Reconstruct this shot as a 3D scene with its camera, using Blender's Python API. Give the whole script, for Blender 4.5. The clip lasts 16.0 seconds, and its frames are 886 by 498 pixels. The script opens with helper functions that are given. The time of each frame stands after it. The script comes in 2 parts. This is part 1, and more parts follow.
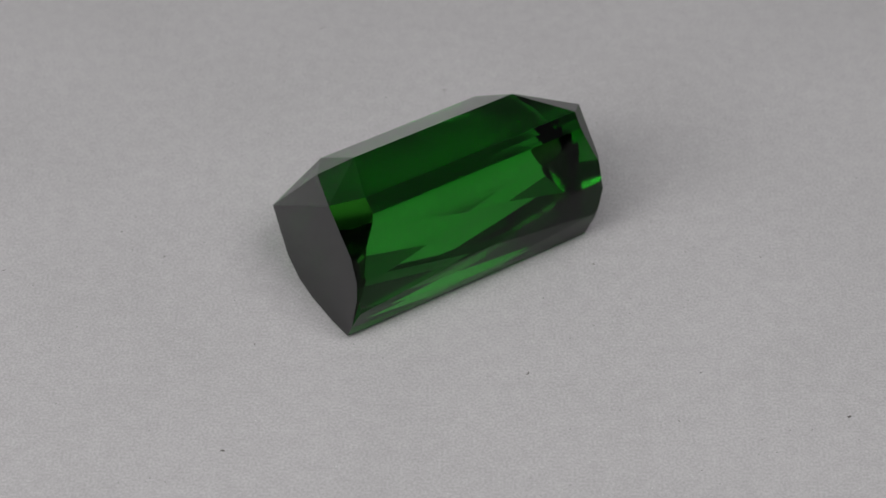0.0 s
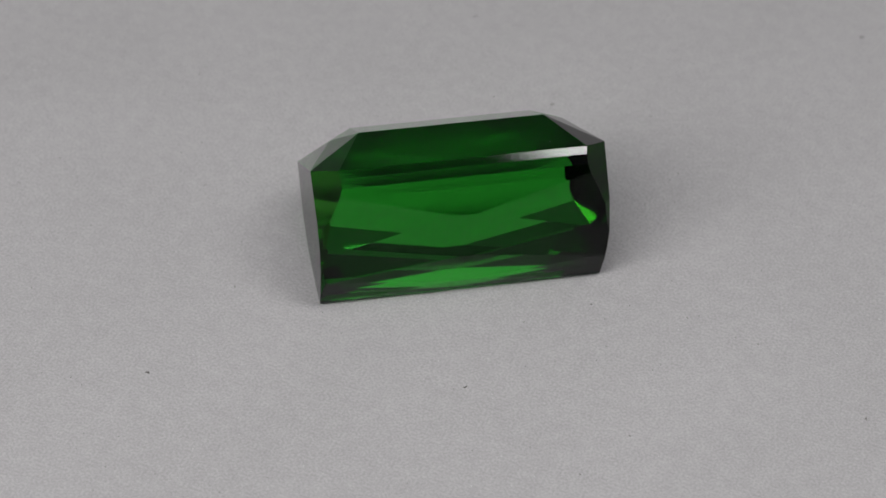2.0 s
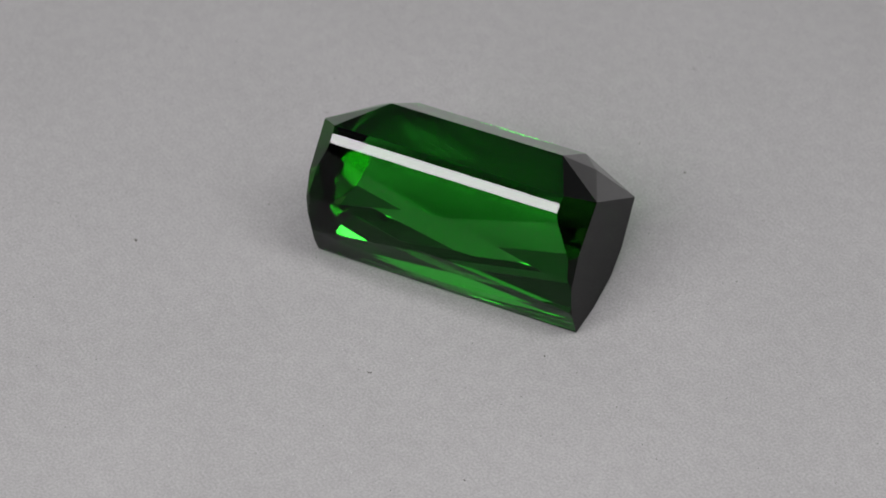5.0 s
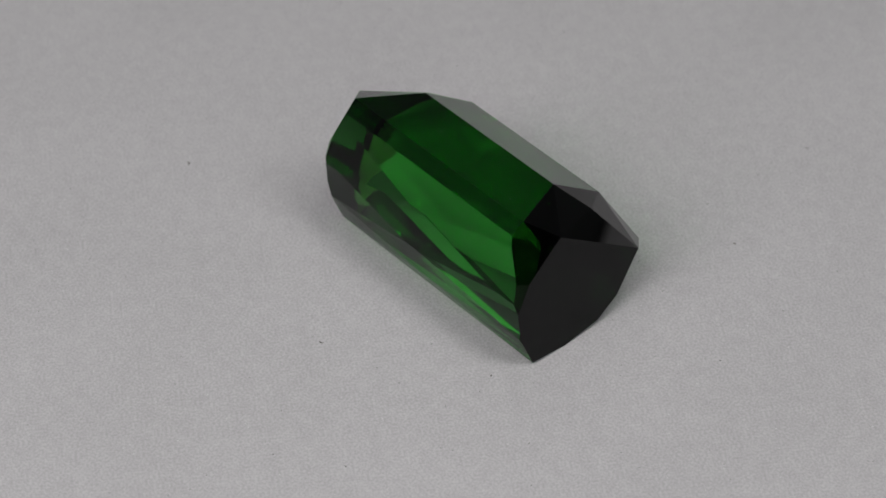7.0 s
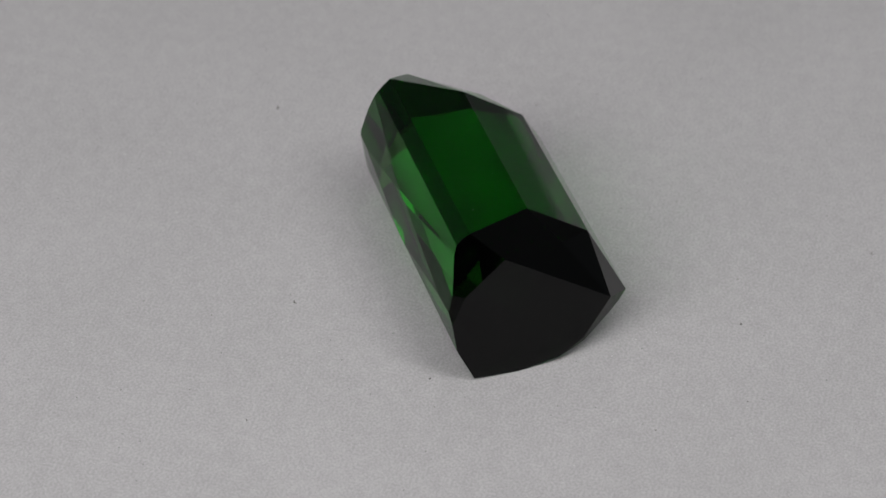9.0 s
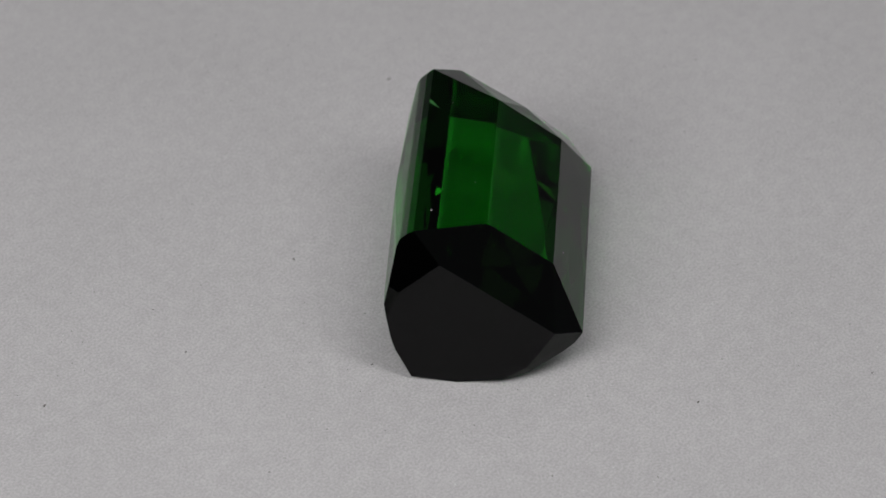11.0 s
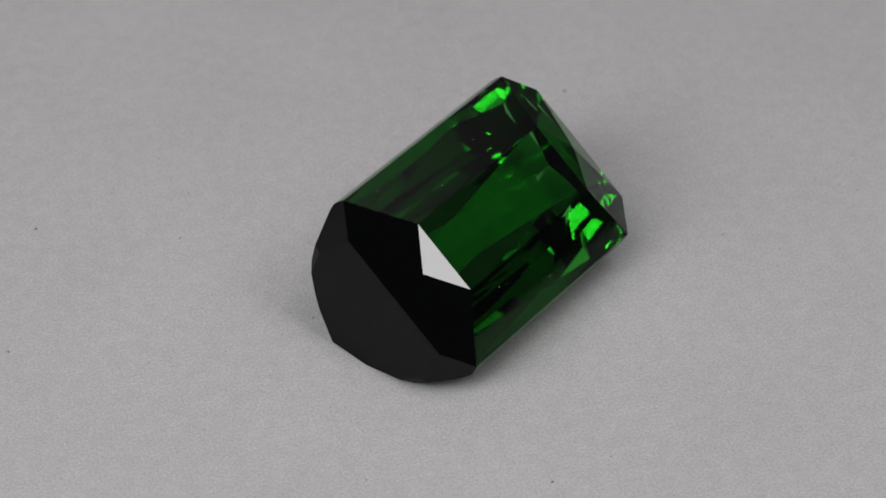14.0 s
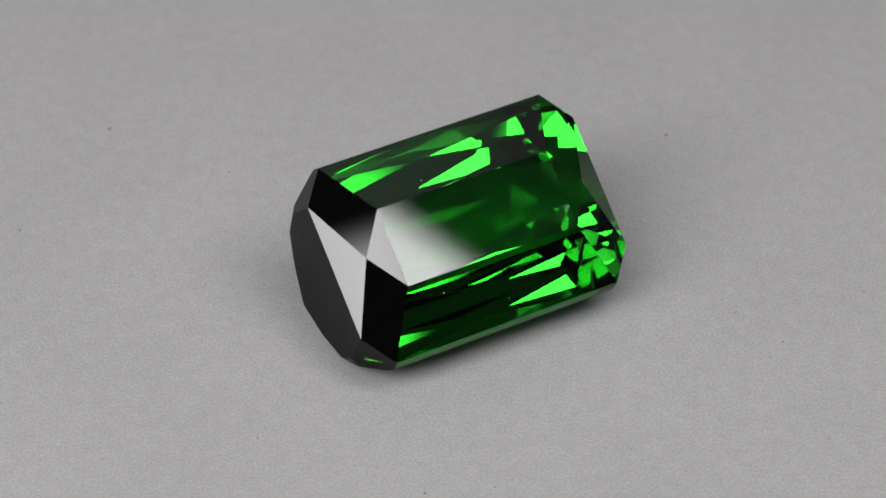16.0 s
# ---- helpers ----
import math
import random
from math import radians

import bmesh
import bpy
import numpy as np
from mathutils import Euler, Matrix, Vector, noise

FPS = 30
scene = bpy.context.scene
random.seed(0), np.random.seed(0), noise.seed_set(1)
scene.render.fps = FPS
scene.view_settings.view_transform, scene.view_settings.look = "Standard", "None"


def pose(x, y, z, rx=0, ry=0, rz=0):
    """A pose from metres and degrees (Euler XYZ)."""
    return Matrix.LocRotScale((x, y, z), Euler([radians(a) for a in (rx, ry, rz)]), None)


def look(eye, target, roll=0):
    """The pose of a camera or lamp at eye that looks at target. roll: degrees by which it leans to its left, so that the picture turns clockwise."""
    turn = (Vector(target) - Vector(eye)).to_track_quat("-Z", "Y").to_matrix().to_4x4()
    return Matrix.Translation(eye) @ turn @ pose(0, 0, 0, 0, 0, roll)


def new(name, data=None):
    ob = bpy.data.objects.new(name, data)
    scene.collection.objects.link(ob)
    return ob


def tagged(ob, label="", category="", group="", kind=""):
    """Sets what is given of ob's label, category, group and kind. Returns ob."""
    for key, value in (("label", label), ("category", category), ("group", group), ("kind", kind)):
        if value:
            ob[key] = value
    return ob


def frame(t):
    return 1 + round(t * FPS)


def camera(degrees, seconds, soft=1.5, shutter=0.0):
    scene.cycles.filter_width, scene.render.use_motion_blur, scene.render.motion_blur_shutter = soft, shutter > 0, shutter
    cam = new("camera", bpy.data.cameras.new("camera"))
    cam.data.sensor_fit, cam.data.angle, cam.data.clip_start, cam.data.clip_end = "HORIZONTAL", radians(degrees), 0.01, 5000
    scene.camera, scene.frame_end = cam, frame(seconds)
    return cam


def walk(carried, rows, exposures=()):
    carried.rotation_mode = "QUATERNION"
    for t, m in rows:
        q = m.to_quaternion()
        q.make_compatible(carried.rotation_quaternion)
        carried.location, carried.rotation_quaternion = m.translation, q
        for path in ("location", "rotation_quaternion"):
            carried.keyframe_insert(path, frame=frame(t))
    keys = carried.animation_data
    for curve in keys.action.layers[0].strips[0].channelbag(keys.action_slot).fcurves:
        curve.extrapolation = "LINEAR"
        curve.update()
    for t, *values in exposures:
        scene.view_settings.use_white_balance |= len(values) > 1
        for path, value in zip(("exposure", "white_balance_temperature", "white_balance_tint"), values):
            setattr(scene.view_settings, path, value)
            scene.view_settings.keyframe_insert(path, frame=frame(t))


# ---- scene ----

# ---- camera: held still on a stand, looking down at the turntable ----
AXIS_DISTANCE = 0.15
ELEVATION, DIP, YAW, ROLL = radians(42.825), radians(-0.577), radians(-0.174), 0.582
cam = camera(19.115, 16.0, soft=1.6)
EYE = Vector((0, -AXIS_DISTANCE * math.cos(ELEVATION), AXIS_DISTANCE * math.sin(ELEVATION)))
AIM = Vector((math.sin(YAW) * math.cos(ELEVATION + DIP), math.cos(YAW) * math.cos(ELEVATION + DIP), -math.sin(ELEVATION + DIP)))
VIEW = look(EYE, EYE + AIM * AXIS_DISTANCE, ROLL)
cam.data.dof.use_dof, cam.data.dof.focus_distance, cam.data.dof.aperture_fstop = True, 0.1435, 70
walk(cam, [(0.0, VIEW), (16.0, VIEW)], exposures=[(0.0, 0.0), (16.0, 0.0)])

# ---- light: a dim studio with two soft boxes behind the camera and a faint broad one overhead ----
world = bpy.data.worlds.new("studio")
scene.world = world
world.use_nodes = True
world.node_tree.nodes["Background"].inputs["Color"].default_value = (0.9, 0.95, 1.0, 1)
world.node_tree.nodes["Background"].inputs["Strength"].default_value = 0.042


def heading(azimuth, elevation, distance):
    """A place seen from the turntable; azimuth from straight behind the stone, to the right."""
    a, e = radians(azimuth), radians(elevation)
    return Vector((math.sin(a) * math.cos(e), math.cos(a) * math.cos(e), math.sin(e))) * distance


def soft_box(azimuth, elevation, distance, width, height, radiance, roll=0, fade=0.2, colour=(1, 0.99, 0.992)):
    """A cloth-fronted lamp whose glow falls off towards the edges of its cloth."""
    data = bpy.data.lights.new("soft_box", "AREA")
    width, height = width * (1 + fade), height * (1 + fade)
    data.shape, data.size, data.size_y = "RECTANGLE", width, height
    data.energy, data.color = radiance * math.pi * width * height, colour
    data.use_nodes = True
    nodes, links = data.node_tree.nodes, data.node_tree.links
    cloth, split, strength = nodes.new("ShaderNodeNewGeometry"), nodes.new("ShaderNodeSeparateXYZ"), nodes.new("ShaderNodeMath")
    strength.operation = "MULTIPLY"
    links.new(cloth.outputs["Parametric"], split.inputs[0])
    for k in (0, 1):
        # 0 at both edges of the cloth, 1 from a little way in
        flip, near, glow = nodes.new("ShaderNodeMath"), nodes.new("ShaderNodeMath"), nodes.new("ShaderNodeMapRange")
        flip.operation, flip.inputs[0].default_value = "SUBTRACT", 1.0
        near.operation, glow.interpolation_type = "MINIMUM", "SMOOTHSTEP"
        glow.inputs["From Max"].default_value = fade
        links.new(split.outputs[k], flip.inputs[1])
        links.new(split.outputs[k], near.inputs[0])
        links.new(flip.outputs[0], near.inputs[1])
        links.new(near.outputs[0], glow.inputs["Value"])
        links.new(glow.outputs[0], strength.inputs[k])
    links.new(strength.outputs[0], nodes["Emission"].inputs["Strength"])
    new("soft_box", data).matrix_world = look(heading(azimuth, elevation, distance), (0, 0, 0.004), roll)


soft_box(133.0, 62.5, 0.28, 0.072, 0.167, 10.4, 20, 0.1)
soft_box(-146.0, 46.9, 0.28, 0.246, 0.100, 10.4, 45, 0.12)
soft_box(-14, 62, 0.5, 0.36, 0.24, 0.75, fade=0.4)


# ---- materials ----
def material(name):
    m = bpy.data.materials.new(name)
    m.use_nodes = True
    m.node_tree.nodes.clear()
    return m, m.node_tree.nodes, m.node_tree.links


def paper_material():
    m, nodes, links = material("grey_paper")
    out = nodes.new("ShaderNodeOutputMaterial")
    bsdf = nodes.new("ShaderNodeBsdfPrincipled")
    bsdf.inputs["Roughness"].default_value = 0.85
    bsdf.inputs["Specular IOR Level"].default_value = 0.25
    coord = nodes.new("ShaderNodeTexCoord")

    def grain(scale, detail, low, high, dark, light):
        n = nodes.new("ShaderNodeTexNoise")
        n.inputs["Scale"].default_value, n.inputs["Detail"].default_value = scale, detail
        links.new(coord.outputs["Object"], n.inputs["Vector"])
        r = nodes.new("ShaderNodeMapRange")
        for k, v in zip(("From Min", "From Max", "To Min", "To Max"), (low, high, dark, light)):
            r.inputs[k].default_value = v
        links.new(n.outputs["Fac"], r.inputs["Value"])
        return n, r

    fine, fine_v = grain(7000, 3, 0.34, 0.66, 0.88, 1.12)
    mid, mid_v = grain(1100, 4, 0.3, 0.7, 0.955, 1.045)
    broad, broad_v = grain(90, 3, 0.3, 0.7, 0.97, 1.03)
    a = nodes.new("ShaderNodeMath"); a.operation = "MULTIPLY"
    b = nodes.new("ShaderNodeMath"); b.operation = "MULTIPLY"
    links.new(fine_v.outputs[0], a.inputs[0]); links.new(mid_v.outputs[0], a.inputs[1])
    links.new(a.outputs[0], b.inputs[0]); links.new(broad_v.outputs[0], b.inputs[1])
    tint = nodes.new("ShaderNodeVectorMath"); tint.operation = "SCALE"
    tint.inputs[0].default_value = (0.322, 0.315, 0.318)
    links.new(b.outputs[0], tint.inputs["Scale"])
    links.new(tint.outputs[0], bsdf.inputs["Base Color"])
    bump = nodes.new("ShaderNodeBump")
    bump.inputs["Strength"].default_value, bump.inputs["Distance"].default_value = 0.35, 0.00004
    links.new(fine.outputs["Fac"], bump.inputs["Height"])
    links.new(bump.outputs[0], bsdf.inputs["Normal"])
    links.new(bsdf.outputs[0], out.inputs[0])
    return m


def plain_material(name, colour, roughness=0.7, scale=200):
    m, nodes, links = material(name)
    out = nodes.new("ShaderNodeOutputMaterial")
    bsdf = nodes.new("ShaderNodeBsdfPrincipled")
    bsdf.inputs["Roughness"].default_value = roughness
    n = nodes.new("ShaderNodeTexNoise")
    n.inputs["Scale"].default_value, n.inputs["Detail"].default_value = scale, 4
    ramp = nodes.new("ShaderNodeValToRGB")
    ramp.color_ramp.elements[0].color = (*[c * 0.8 for c in colour], 1)
    ramp.color_ramp.elements[1].color = (*[c * 1.2 for c in colour], 1)
    links.new(n.outputs["Fac"], ramp.inputs[0])
    links.new(ramp.outputs[0], bsdf.inputs["Base Color"])
    links.new(bsdf.outputs[0], out.inputs[0])
    return m


def gem_material(name, colour, polish=1.0, brushed=False, dulling=1.0, inner=(0.66, 0.86, 0.66)):
    """Polished tourmaline: clear reflection by Fresnel's law over coloured refraction."""
    m, nodes, links = material(name)
    out = nodes.new("ShaderNodeOutputMaterial")
    mix = nodes.new("ShaderNodeMixShader")
    fresnel = nodes.new("ShaderNodeFresnel")
    fresnel.inputs["IOR"].default_value = 1.63
    refract = nodes.new("ShaderNodeBsdfRefraction")
    refract.inputs["IOR"].default_value, refract.inputs["Roughness"].default_value = 1.63, 0.0
    refract.inputs["Color"].default_value = (*colour, 1)
    gloss = nodes.new("ShaderNodeBsdfGlossy")
    gloss.inputs["Roughness"].default_value = 0.0
    # total reflections are tinted, standing in for light absorbed inside the green stone
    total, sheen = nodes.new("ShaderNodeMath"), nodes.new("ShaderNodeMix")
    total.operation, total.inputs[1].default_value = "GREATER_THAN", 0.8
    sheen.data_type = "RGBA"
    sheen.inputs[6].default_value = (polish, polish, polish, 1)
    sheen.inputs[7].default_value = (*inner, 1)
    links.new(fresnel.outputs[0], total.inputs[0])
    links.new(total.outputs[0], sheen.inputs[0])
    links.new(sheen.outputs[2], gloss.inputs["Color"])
    # cuts reflected light below Fresnel's law, to keep dark facets black
    weakened = nodes.new("ShaderNodeMath")
    weakened.operation, weakened.inputs[1].default_value = "POWER", dulling
    links.new(fresnel.outputs[0], weakened.inputs[0])
    if brushed:
        coord, stretch = nodes.new("ShaderNodeTexCoord"), nodes.new("ShaderNodeMapping")
        stretch.inputs["Rotation"].default_value = (0, radians(20), 0)
        stretch.inputs["Scale"].default_value = (9000, 9000, 900)
        lines, bump = nodes.new("ShaderNodeTexNoise"), nodes.new("ShaderNodeBump")
        lines.inputs["Scale"].default_value = 1.0
        bump.inputs["Strength"].default_value, bump.inputs["Distance"].default_value = 0.05, 0.00001
        links.new(coord.outputs["Object"], stretch.inputs["Vector"])
        links.new(stretch.outputs[0], lines.inputs["Vector"])
        links.new(lines.outputs["Fac"], bump.inputs["Height"])
        links.new(bump.outputs[0], gloss.inputs["Normal"])
        gloss.inputs["Roughness"].default_value = 0.02
    links.new(weakened.outputs[0], mix.inputs[0])
    links.new(refract.outputs[0], mix.inputs[1])
    links.new(gloss.outputs[0], mix.inputs[2])
    links.new(mix.outputs[0], out.inputs[0])
    return m


PAPER = paper_material()
BACKDROP = plain_material("grey_wall", (0.5, 0.5, 0.51), 0.9, 30)
TABLETOP = plain_material("dark_tabletop", (0.06, 0.06, 0.062), 0.6, 40)
SPECK = plain_material("dark_fibre", (0.07, 0.065, 0.06), 0.9, 4000)
PALE_SPECK = plain_material("pale_fibre", (0.42, 0.42, 0.42), 0.9, 4000)
MID_SPECK = plain_material("mid_fibre", (0.15, 0.15, 0.15), 0.9, 4000)
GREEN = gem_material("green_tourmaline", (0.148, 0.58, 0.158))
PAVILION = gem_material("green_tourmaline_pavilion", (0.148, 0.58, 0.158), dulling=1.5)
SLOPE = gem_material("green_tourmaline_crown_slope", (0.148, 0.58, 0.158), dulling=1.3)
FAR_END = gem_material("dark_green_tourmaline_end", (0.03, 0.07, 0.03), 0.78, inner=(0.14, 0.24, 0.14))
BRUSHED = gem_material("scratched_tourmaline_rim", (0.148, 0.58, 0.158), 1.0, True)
# colour darkened in place of light absorbed along the stone's length
DARKENED_CROWN_END = gem_material("darkened_tourmaline_crown_end", (0.005, 0.009, 0.004), 0.88, inner=(0.3, 0.5, 0.3))
# outer reflection cut to a third, which darkens this end facet
BLACK_END = gem_material("dim_tourmaline_end", (0.02, 0.02, 0.02), 0.32, inner=(0.28, 0.44, 0.28))
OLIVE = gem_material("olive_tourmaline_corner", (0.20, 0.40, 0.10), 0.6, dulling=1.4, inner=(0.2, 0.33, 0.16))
DARKENED_OLIVE = gem_material("darkened_olive_tourmaline_corner", (0.06, 0.12, 0.03), 0.6, dulling=1.4, inner=(0.15, 0.25, 0.1))


# ---- building ----
def part(name, bm, mat, parent=None, label=""):
    mesh = bpy.data.meshes.new(name)
    bm.to_mesh(mesh)
    bm.free()
    mesh.materials.append(mat)
    ob = new(name, mesh)
    ob.parent = parent
    return tagged(ob, label)


def slab(x0, x1, y0, y1, z0, z1):
    bm = bmesh.new()
    bmesh.ops.create_cube(bm, size=1, matrix=Matrix.Translation(((x0 + x1) / 2, (y0 + y1) / 2, (z0 + z1) / 2)) @ Matrix.Diagonal((x1 - x0, y1 - y0, z1 - z0, 1)))
    return bm


# ---- the setting ----
tagged(part("tabletop", slab(-0.9, 0.9, -0.7, 0.7, -0.09, -0.05), TABLETOP), "dark matt tabletop under the turntable", "table", kind="structure")
tagged(part("wall_north", slab(-0.9, 0.9, 0.62, 0.66, -0.05, 1.0), BACKDROP), "plain grey wall behind the turntable", "wall", kind="structure")


def turntable():
    """A shallow drum covered with grey paper."""
    table = tagged(new("turntable"), "slowly turning turntable covered with speckled grey paper", "turntable")
    bm = bmesh.new()
    bmesh.ops.create_cone(bm, cap_ends=True, segments=96, radius1=0.118, radius2=0.118, depth=0.049, matrix=Matrix.Translation((0, 0, -0.0255)))
    part("drum", bm, TABLETOP, table, "dark turntable drum")
    bm = bmesh.new()
    bmesh.ops.create_cone(bm, cap_ends=True, segments=128, radius1=0.12, radius2=0.12, depth=0.001, matrix=Matrix.Translation((0, 0, -0.0005)))
    part("paper", bm, PAPER, table, "matt grey paper with fine grain")
    return table


def fleck_mesh(name, long, wide, bend, seed, mat):
    """A tiny crooked fibre or crumb lying on the paper."""
    rnd = random.Random(seed)
    bm = bmesh.new()
    rings = []
    for i in range(6):
        s = i / 5 - 0.5
        w = wide * (0.35 + 0.65 * math.cos(s * 2.6)) * rnd.uniform(0.75, 1.25)
        c = Vector((long * s, bend * (s * s * 4 - 0.5) * long * 0.5 + rnd.uniform(-0.1, 0.1) * wide, 0))
        rings.append([bm.verts.new(c + Vector((0, w * math.cos(a) * 0.5, max(0.0, w * math.sin(a) * 0.35)))) for a in (0, math.pi / 3, 2 * math.pi / 3, math.pi)])
    for a, b in zip(rings, rings[1:]):
        for k in range(4):
            bm.faces.new((a[k], a[(k + 1) % 4], b[(k + 1) % 4], b[k]))
    bm.faces.new(rings[0]); bm.faces.new(rings[-1][::-1])
    bmesh.ops.recalc_face_normals(bm, faces=bm.faces)
    mesh = bpy.data.meshes.new(name)
    bm.to_mesh(mesh)
    bm.free()
    mesh.materials.append(mat)
    return mesh


TURNTABLE = turntable()
# millimetres from the axis, with a size in tenths of a millimetre
SPECKS = [(-10.7, -5.8, 1.3), (4.4, -7.8, 2.6), (-16.3, 1.3, 1.8), (21.7, -10.8, 2.2), (13.9, -7.6, 1.4), (17.9, 1.9, 1.4),
          (-8.2, 23.1, 2.4), (-11.9, -13.9, 2.4), (-0.4, 16.8, 1.8), (6.6, -12.0, 1.0), (-25.4, 0.0, 2.2), (15.0, 31.1, 2.4),
          (8.3, 1.1, 1.5), (25.1, -1.2, 2.2), (-8.6, -25.3, 1.6), (10.3, 1.9, 0.9), (5.5, 18.2, 1.0),
          (-0.3, -23.2, 1.0), (8.5, 8.3, 1.2), (12.5, -11.3, 1.0), (13.5, -14.9, 0.9), (-18.3, 4.7, 1.2), (24.2, 9.0, 1.6),
          (-4.0, 16.0, 1.2), (-19.0, 3.4, 1.2), (-21.5, 10.6, 1.3), (12.0, 12.5, 1.1), (13.6, 2.3, 1.0), (8.9, 13.8, 1.2)]
FLECKS = [fleck_mesh("fleck", 1.0, w, b, s, SPECK) for s, (w, b) in enumerate(((0.55, 0.1), (0.35, 0.5), (0.22, 0.9), (0.6, 0.3)))]
rnd = random.Random(7)
for i, (x, y, size) in enumerate(SPECKS):
    ob = new("fleck", FLECKS[i % 4])
    ob.parent = TURNTABLE
    k = size * 1e-4
    ob.matrix_local = Matrix.Translation((x / 1000, y / 1000, 0.000002)) @ Matrix.Rotation(rnd.uniform(0, 6.28), 4, "Z") @ Matrix.Diagonal((k, k, k, 1))


def fibre_mesh(count, reach, seed, mat, label):
    """Scattered short fibres pressed into the paper, too fine to count."""
    rnd = random.Random(seed)
    verts, faces = [], []
    for _ in range(count):
        r, a, turn = reach * math.sqrt(rnd.random()), rnd.uniform(0, 6.283), rnd.uniform(0, 6.283)
        long, wide = rnd.uniform(0.03, 0.09) * 1e-3, rnd.uniform(0.025, 0.045) * 1e-3
        c = Vector((r * math.cos(a), r * math.sin(a), 0.0000015))
        u, v = Vector((math.cos(turn), math.sin(turn), 0)), Vector((-math.sin(turn), math.cos(turn), 0))
        i = len(verts)
        verts += [c - u * long, c - v * wide, c + u * long, c + v * wide, c + Vector((0, 0, wide * 0.5))]
        faces += [(i + k, i + (k + 1) % 4, i + 4) for k in range(4)]
    mesh = bpy.data.meshes.new("fibres")
    mesh.from_pydata(verts, [], faces)
    mesh.materials.append(mat)
    ob = new("fibres", mesh)
    ob.parent = TURNTABLE
    tagged(ob, label, kind="stuff")


fibre_mesh(420, 0.04, 3, PALE_SPECK, "fine pale fibres in grey paper")
fibre_mesh(260, 0.04, 4, MID_SPECK, "fine dark fibres in grey paper")


# ---- the stone: a scissor-cut octagon, one unit is 0.15 mm ----
UNIT = 0.00015
LONG, WIDE, CUT_X, CUT_Y = 54.61, 37.86, 9.14, 12.23
TABLE_X, TABLE_Y, TABLE_Z = 34.57, 14.87, 11.42
STAR_X, STAR_Z = 44.23, 8.39
KEEL_X, KEEL_Z = 53.5, -52.0
RIM_Z, RIM_OUT = -6.5, 1.26


# each long side of the pavilion steps down in bulging tiers from the rim to the keel (out, down);
# at every tier line two leaning facets meet in a scissor: half width of its crossing, angle, lean to the ends
TIERS = {1: [(39.12, -6.5), (35.2, -20.8), (24.0, -37.0), (8.0, -48.0), (0.0, -52.0)],
         -1: [(39.12, -6.5), (35.4, -20.5), (23.6, -36.3), (8.0, -47.6), (0.0, -51.9)]}
SCISSORS = {1: [(4.0, 25.0, 0.046), (3.0, 45.0, 0.040), (2.0, 59.5, 0.012)],
            -1: [(4.0, 26.5, 0.046), (3.0, 44.0, 0.040), (2.0, 59.0, 0.012)]}


def through_points(a, b, c):
    """The plane through three points, facing away from the stone's middle."""
    a, b, c = Vector(a), Vector(b), Vector(c)
    n = (b - a).cross(c - a).normalized()
    if n.dot(a - Vector((0, 0, -15))) < 0:
        n = -n
    return n, n.dot(a)


def at_point(normal, p):
    n = Vector(normal).normalized()
    return n, n.dot(Vector(p))


def four_ways(plane):
    n, d = plane
    ways = {}
    for sx in (1, -1):
        for sy in (1, -1):
            m = Vector((n.x * sx, n.y * sy, n.z))
            ways[tuple(round(v, 6) for v in m)] = (m, d)
    return list(ways.values())


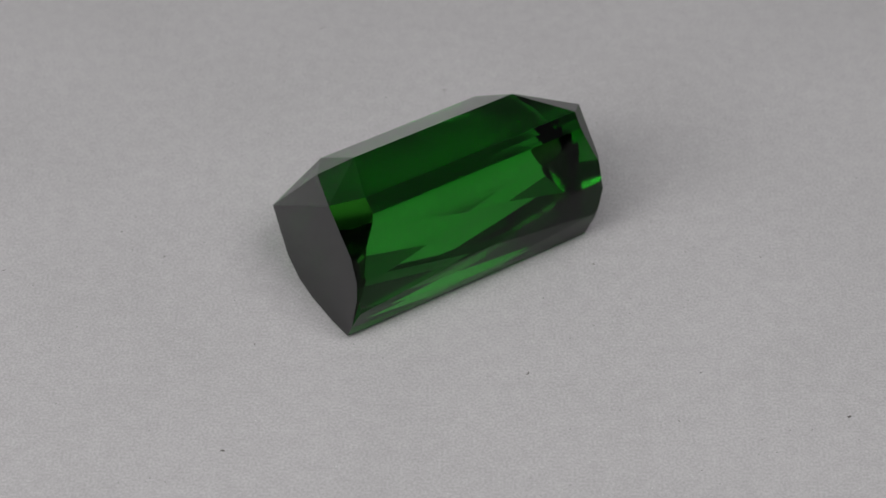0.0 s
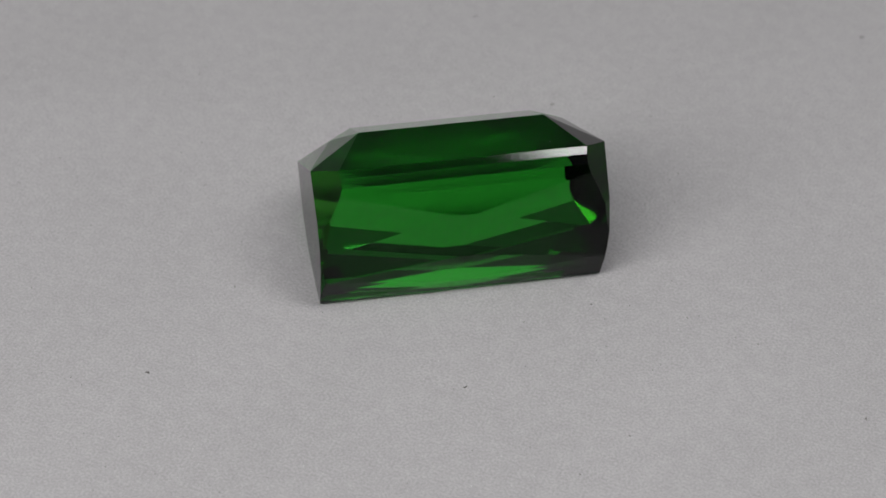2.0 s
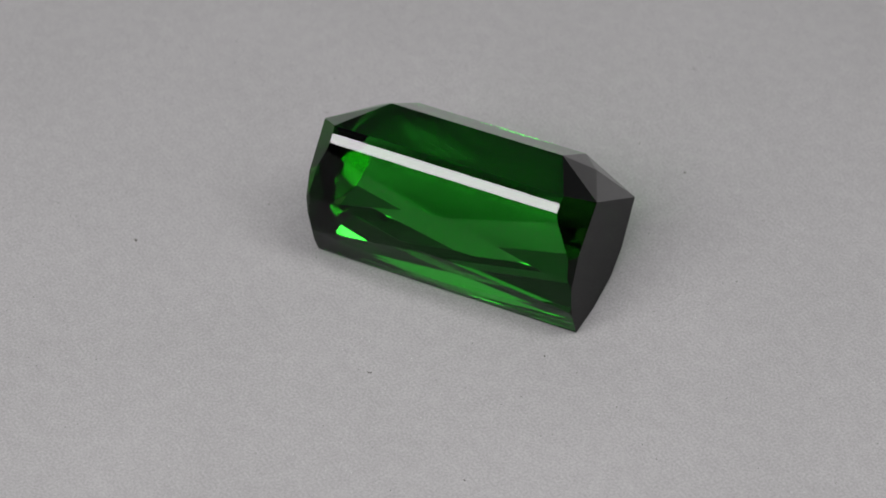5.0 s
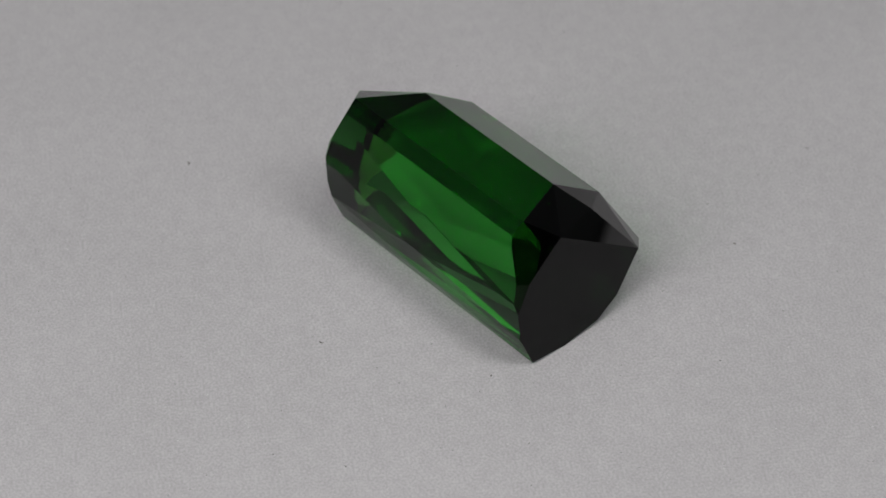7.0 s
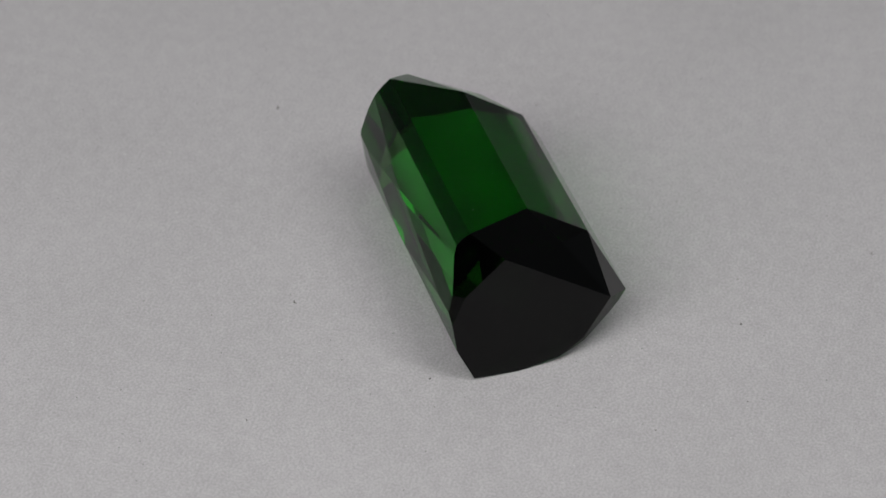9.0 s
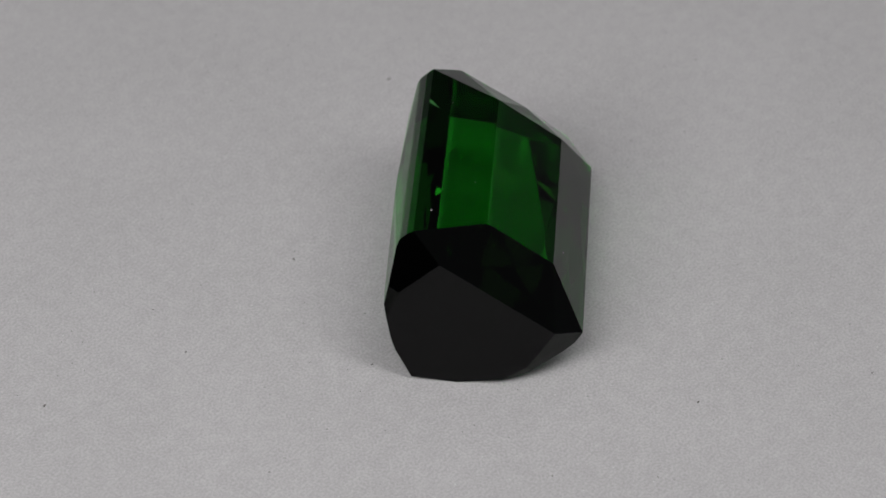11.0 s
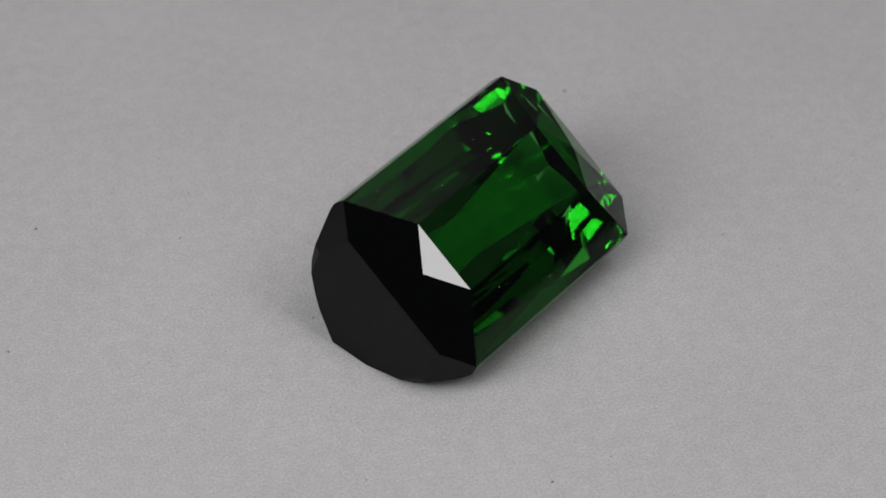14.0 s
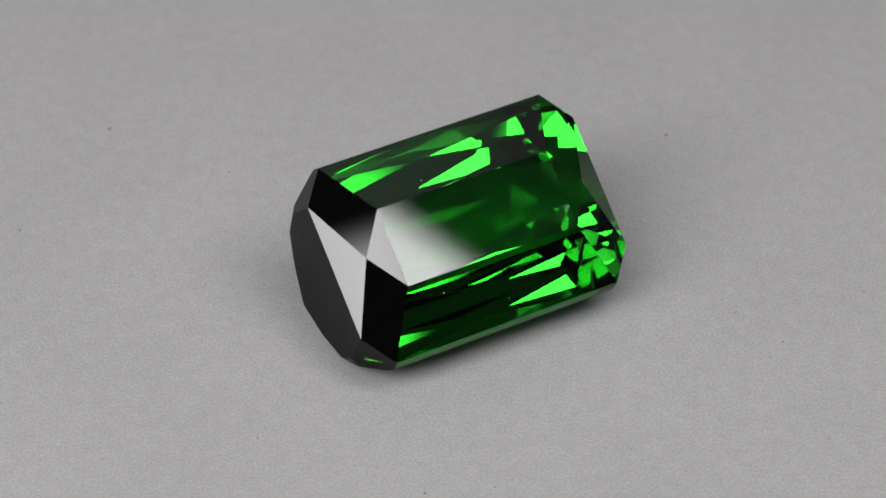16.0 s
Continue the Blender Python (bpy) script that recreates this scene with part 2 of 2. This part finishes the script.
def facet_planes():
    """Named groups of facets: every facet is one polished plane."""
    g1, g8 = (LONG - CUT_X, WIDE, 0), (LONG, WIDE - CUT_Y, 0)
    t1, star = (TABLE_X, TABLE_Y, TABLE_Z), (STAR_X, 0, STAR_Z)
    groups = {"table": [], "slope": [], "crown": [], "crown_end": [], "rim": [], "lower_rim": [], "pavilion": [], "end": [], "dark_end": [], "corner": [], "dark_corner": []}
    groups["table"] += [at_point((0, 0, 1), t1)]
    groups["slope"] += four_ways(through_points((10, WIDE, 0), (-10, WIDE, 0), (0, TABLE_Y, TABLE_Z)))
    ends = four_ways(through_points((LONG, 10, 0), (LONG, -10, 0), star)) + four_ways(through_points((TABLE_X, 10, TABLE_Z), (TABLE_X, -10, TABLE_Z), star))
    ends += four_ways(through_points(g8, star, t1)) + four_ways(through_points(g1, g8, t1))
    # one end's crown facets are tinted near black, standing in for light lost lengthwise
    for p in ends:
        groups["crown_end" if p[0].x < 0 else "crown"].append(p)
    # upper long rim is scratched; the lower reflects less, imitating the contact shade
    for low, high in (((WIDE, 0), (WIDE + 0.78, -2.9)), ((WIDE + 0.78, -2.9), (WIDE + RIM_OUT, RIM_Z))):
        for p in four_ways(through_points((10, *low), (-10, *low), (0, *high))):
            groups["rim" if p[0].y > 0 else "lower_rim"].append(p)
    for p in four_ways(through_points((LONG, 10, 0), (LONG, -10, 0), (KEEL_X, 0, KEEL_Z))):
        groups["dark_end" if p[0].x < 0 else "end"].append(p)
    q1, q2, q3 = (51.2, 32.9, -22.7), (54.15, 28.9, -19.5), (53.95, 25.7, -30.5)
    corners = four_ways(through_points(g1, g8, q1)) + four_ways(through_points(q1, q2, q3))
    corners += four_ways(at_point((0.45, 0.552, -0.694), (53.75, 20.0, -38.6)))
    # the end without dark tint has small extra facets along its corners
    for normal, depth in (((0.62, 0.75, -0.22), 60.5), ((0.60, 0.62, -0.50), 63.5), ((0.70, 0.45, -0.55), 67.2)):
        n = Vector(normal).normalized()
        corners += [p for p in four_ways((n, depth)) if p[0].x > 0]
    # corners of that same end are darkened too, for the light lost inside
    for p in corners:
        groups["dark_corner" if p[0].x < 0 else "corner"].append(p)
    for way, line in TIERS.items():
        for (y0, z0), (y1, z1) in zip(line, line[1:]):
            n = Vector((0, way * (z0 - z1), y1 - y0)).normalized()
            groups["pavilion"].append((n, n.dot(Vector((0, way * y0, z0)))))
        for (y, z), (half, angle, lean) in zip(line[1:], SCISSORS[way]):
            f, flat = radians(angle), math.sqrt(1 - lean * lean)
            for end in (1, -1):
                n = Vector((end * lean, way * flat * math.cos(f), -flat * math.sin(f)))
                groups["pavilion"].append((n, n.dot(Vector((end * half, way * y, z)))))
    return groups


def facet_polygons(groups):
    """Meets the planes three by three and keeps the corners that lie in the stone."""
    planes = [(name, n, d) for name, some in groups.items() for n, d in some]
    N = np.array([p[1][:] for p in planes])
    D = np.array([p[2] for p in planes])
    count = len(planes)
    corners = []
    for i in range(count):
        for j in range(i + 1, count):
            for k in range(j + 1, count):
                A = N[[i, j, k]]
                if abs(np.linalg.det(A)) < 1e-5:
                    continue
                p = np.linalg.solve(A, D[[i, j, k]])
                if (N @ p - D).max() < 2e-3 and not any(abs(q - p).max() < 0.05 for q in corners):
                    corners.append(p)
    corners = np.array(corners)
    polygons = []
    for (name, n, d) in planes:
        on = [i for i in range(len(corners)) if abs(corners[i] @ np.array(n[:]) - d) < 0.012]
        if len(on) < 3 or any(set(on) <= set(p[2]) for p in polygons):
            continue
        mid = corners[on].mean(axis=0)
        u = Vector(corners[on[0]] - mid).normalized()
        v = n.cross(u)
        on.sort(key=lambda i: math.atan2(Vector(corners[i] - mid).dot(v), Vector(corners[i] - mid).dot(u)))
        polygons.append((name, n, on))
    return corners, polygons


def facet_mesh(corners, polygons, wanted):
    bm = bmesh.new()
    made = {}
    for name, n, on in polygons:
        if name == wanted:
            for i in on:
                if i not in made:
                    made[i] = bm.verts.new(Vector(corners[i]) * UNIT)
            bm.faces.new([made[i] for i in on])
    return bm


def gemstone():
    stone = tagged(new("gemstone"), "deep green scissor-cut octagonal tourmaline lying on grey paper", "gemstone")
    corners, polygons = facet_polygons(facet_planes())
    for name, label in (("table", "flat polished table facet"), ("slope", "two long sloping crown facets"), ("crown", "small crown facets at the untinted end"), ("crown_end", "crown facets tinted near black for light lost lengthwise"), ("rim", "narrow finely scratched rim facets"), ("lower_rim", "narrow green rim facets, reflection cut for contact shade"),
                        ("pavilion", "long green scissor-cut pavilion facets"), ("end", "steep end facet, almost black from outside"), ("dark_end", "flat near-black end facet"), ("corner", "olive green cut corner facets"), ("dark_corner", "olive cut corner facets, tinted darker for light lost lengthwise")):
        part(name, facet_mesh(corners, polygons, name), {"crown_end": DARKENED_CROWN_END, "slope": SLOPE, "pavilion": PAVILION, "lower_rim": PAVILION, "rim": BRUSHED, "end": FAR_END, "dark_end": BLACK_END, "corner": OLIVE, "dark_corner": DARKENED_OLIVE}.get(name, GREEN), stone, label)
    return stone, corners


def dust_on_stone(stone):
    """Tiny pale motes on the polished facets, given by two coordinates and the facet they lie on."""
    motes = [((12, 26), (0, WIDE, 0), (0, TABLE_Y, TABLE_Z)), ((-14, 20), (0, WIDE, 0), (0, TABLE_Y, TABLE_Z)), ((28, 30), (0, WIDE, 0), (0, TABLE_Y, TABLE_Z)),
             ((-33, 33), (0, WIDE, 0), (0, TABLE_Y, TABLE_Z)), ((2, -30), (0, -WIDE, 0), (0, -TABLE_Y, TABLE_Z)), ((-22, -21), (0, -WIDE, 0), (0, -TABLE_Y, TABLE_Z))]
    for k, ((x, y), a, b) in enumerate(motes):
        share = (y - a[1]) / (b[1] - a[1])
        z = a[2] + share * (b[2] - a[2]) + 0.02
        ob = new("mote", MOTES[k % 2])
        ob.parent = stone
        ob.matrix_local = Matrix.Translation(Vector((x, y, z)) * UNIT) @ Matrix.Rotation(k * 1.3, 4, "Z") @ Matrix.Diagonal((6e-5, 6e-5, 6e-5, 1))


MOTES = [fleck_mesh("mote", 1.0, w, 0.3, 40 + k, PALE_SPECK) for k, w in enumerate((0.5, 0.8))]
STONE, CORNERS = gemstone()
dust_on_stone(STONE)
LIE = Matrix.Rotation(radians(213.473), 4, "Z") @ Matrix.Rotation(radians(-0.277), 4, "Y") @ Matrix.Rotation(radians(36.011), 4, "X")
# the belly of the stone presses slightly into the soft paper
LIE = Matrix.Translation((-9.089 * UNIT, 19.487 * UNIT, 43.5 * UNIT)) @ LIE


# ---- the turntable turns steadily, the stone rides on it ----
def motions():
    rate = -11.568
    turns = [(k / 10, Matrix.Rotation(radians(rate * k / 10), 4, "Z")) for k in range(161)]
    walk(TURNTABLE, turns)
    walk(STONE, [(t, m @ LIE) for t, m in turns])


motions()
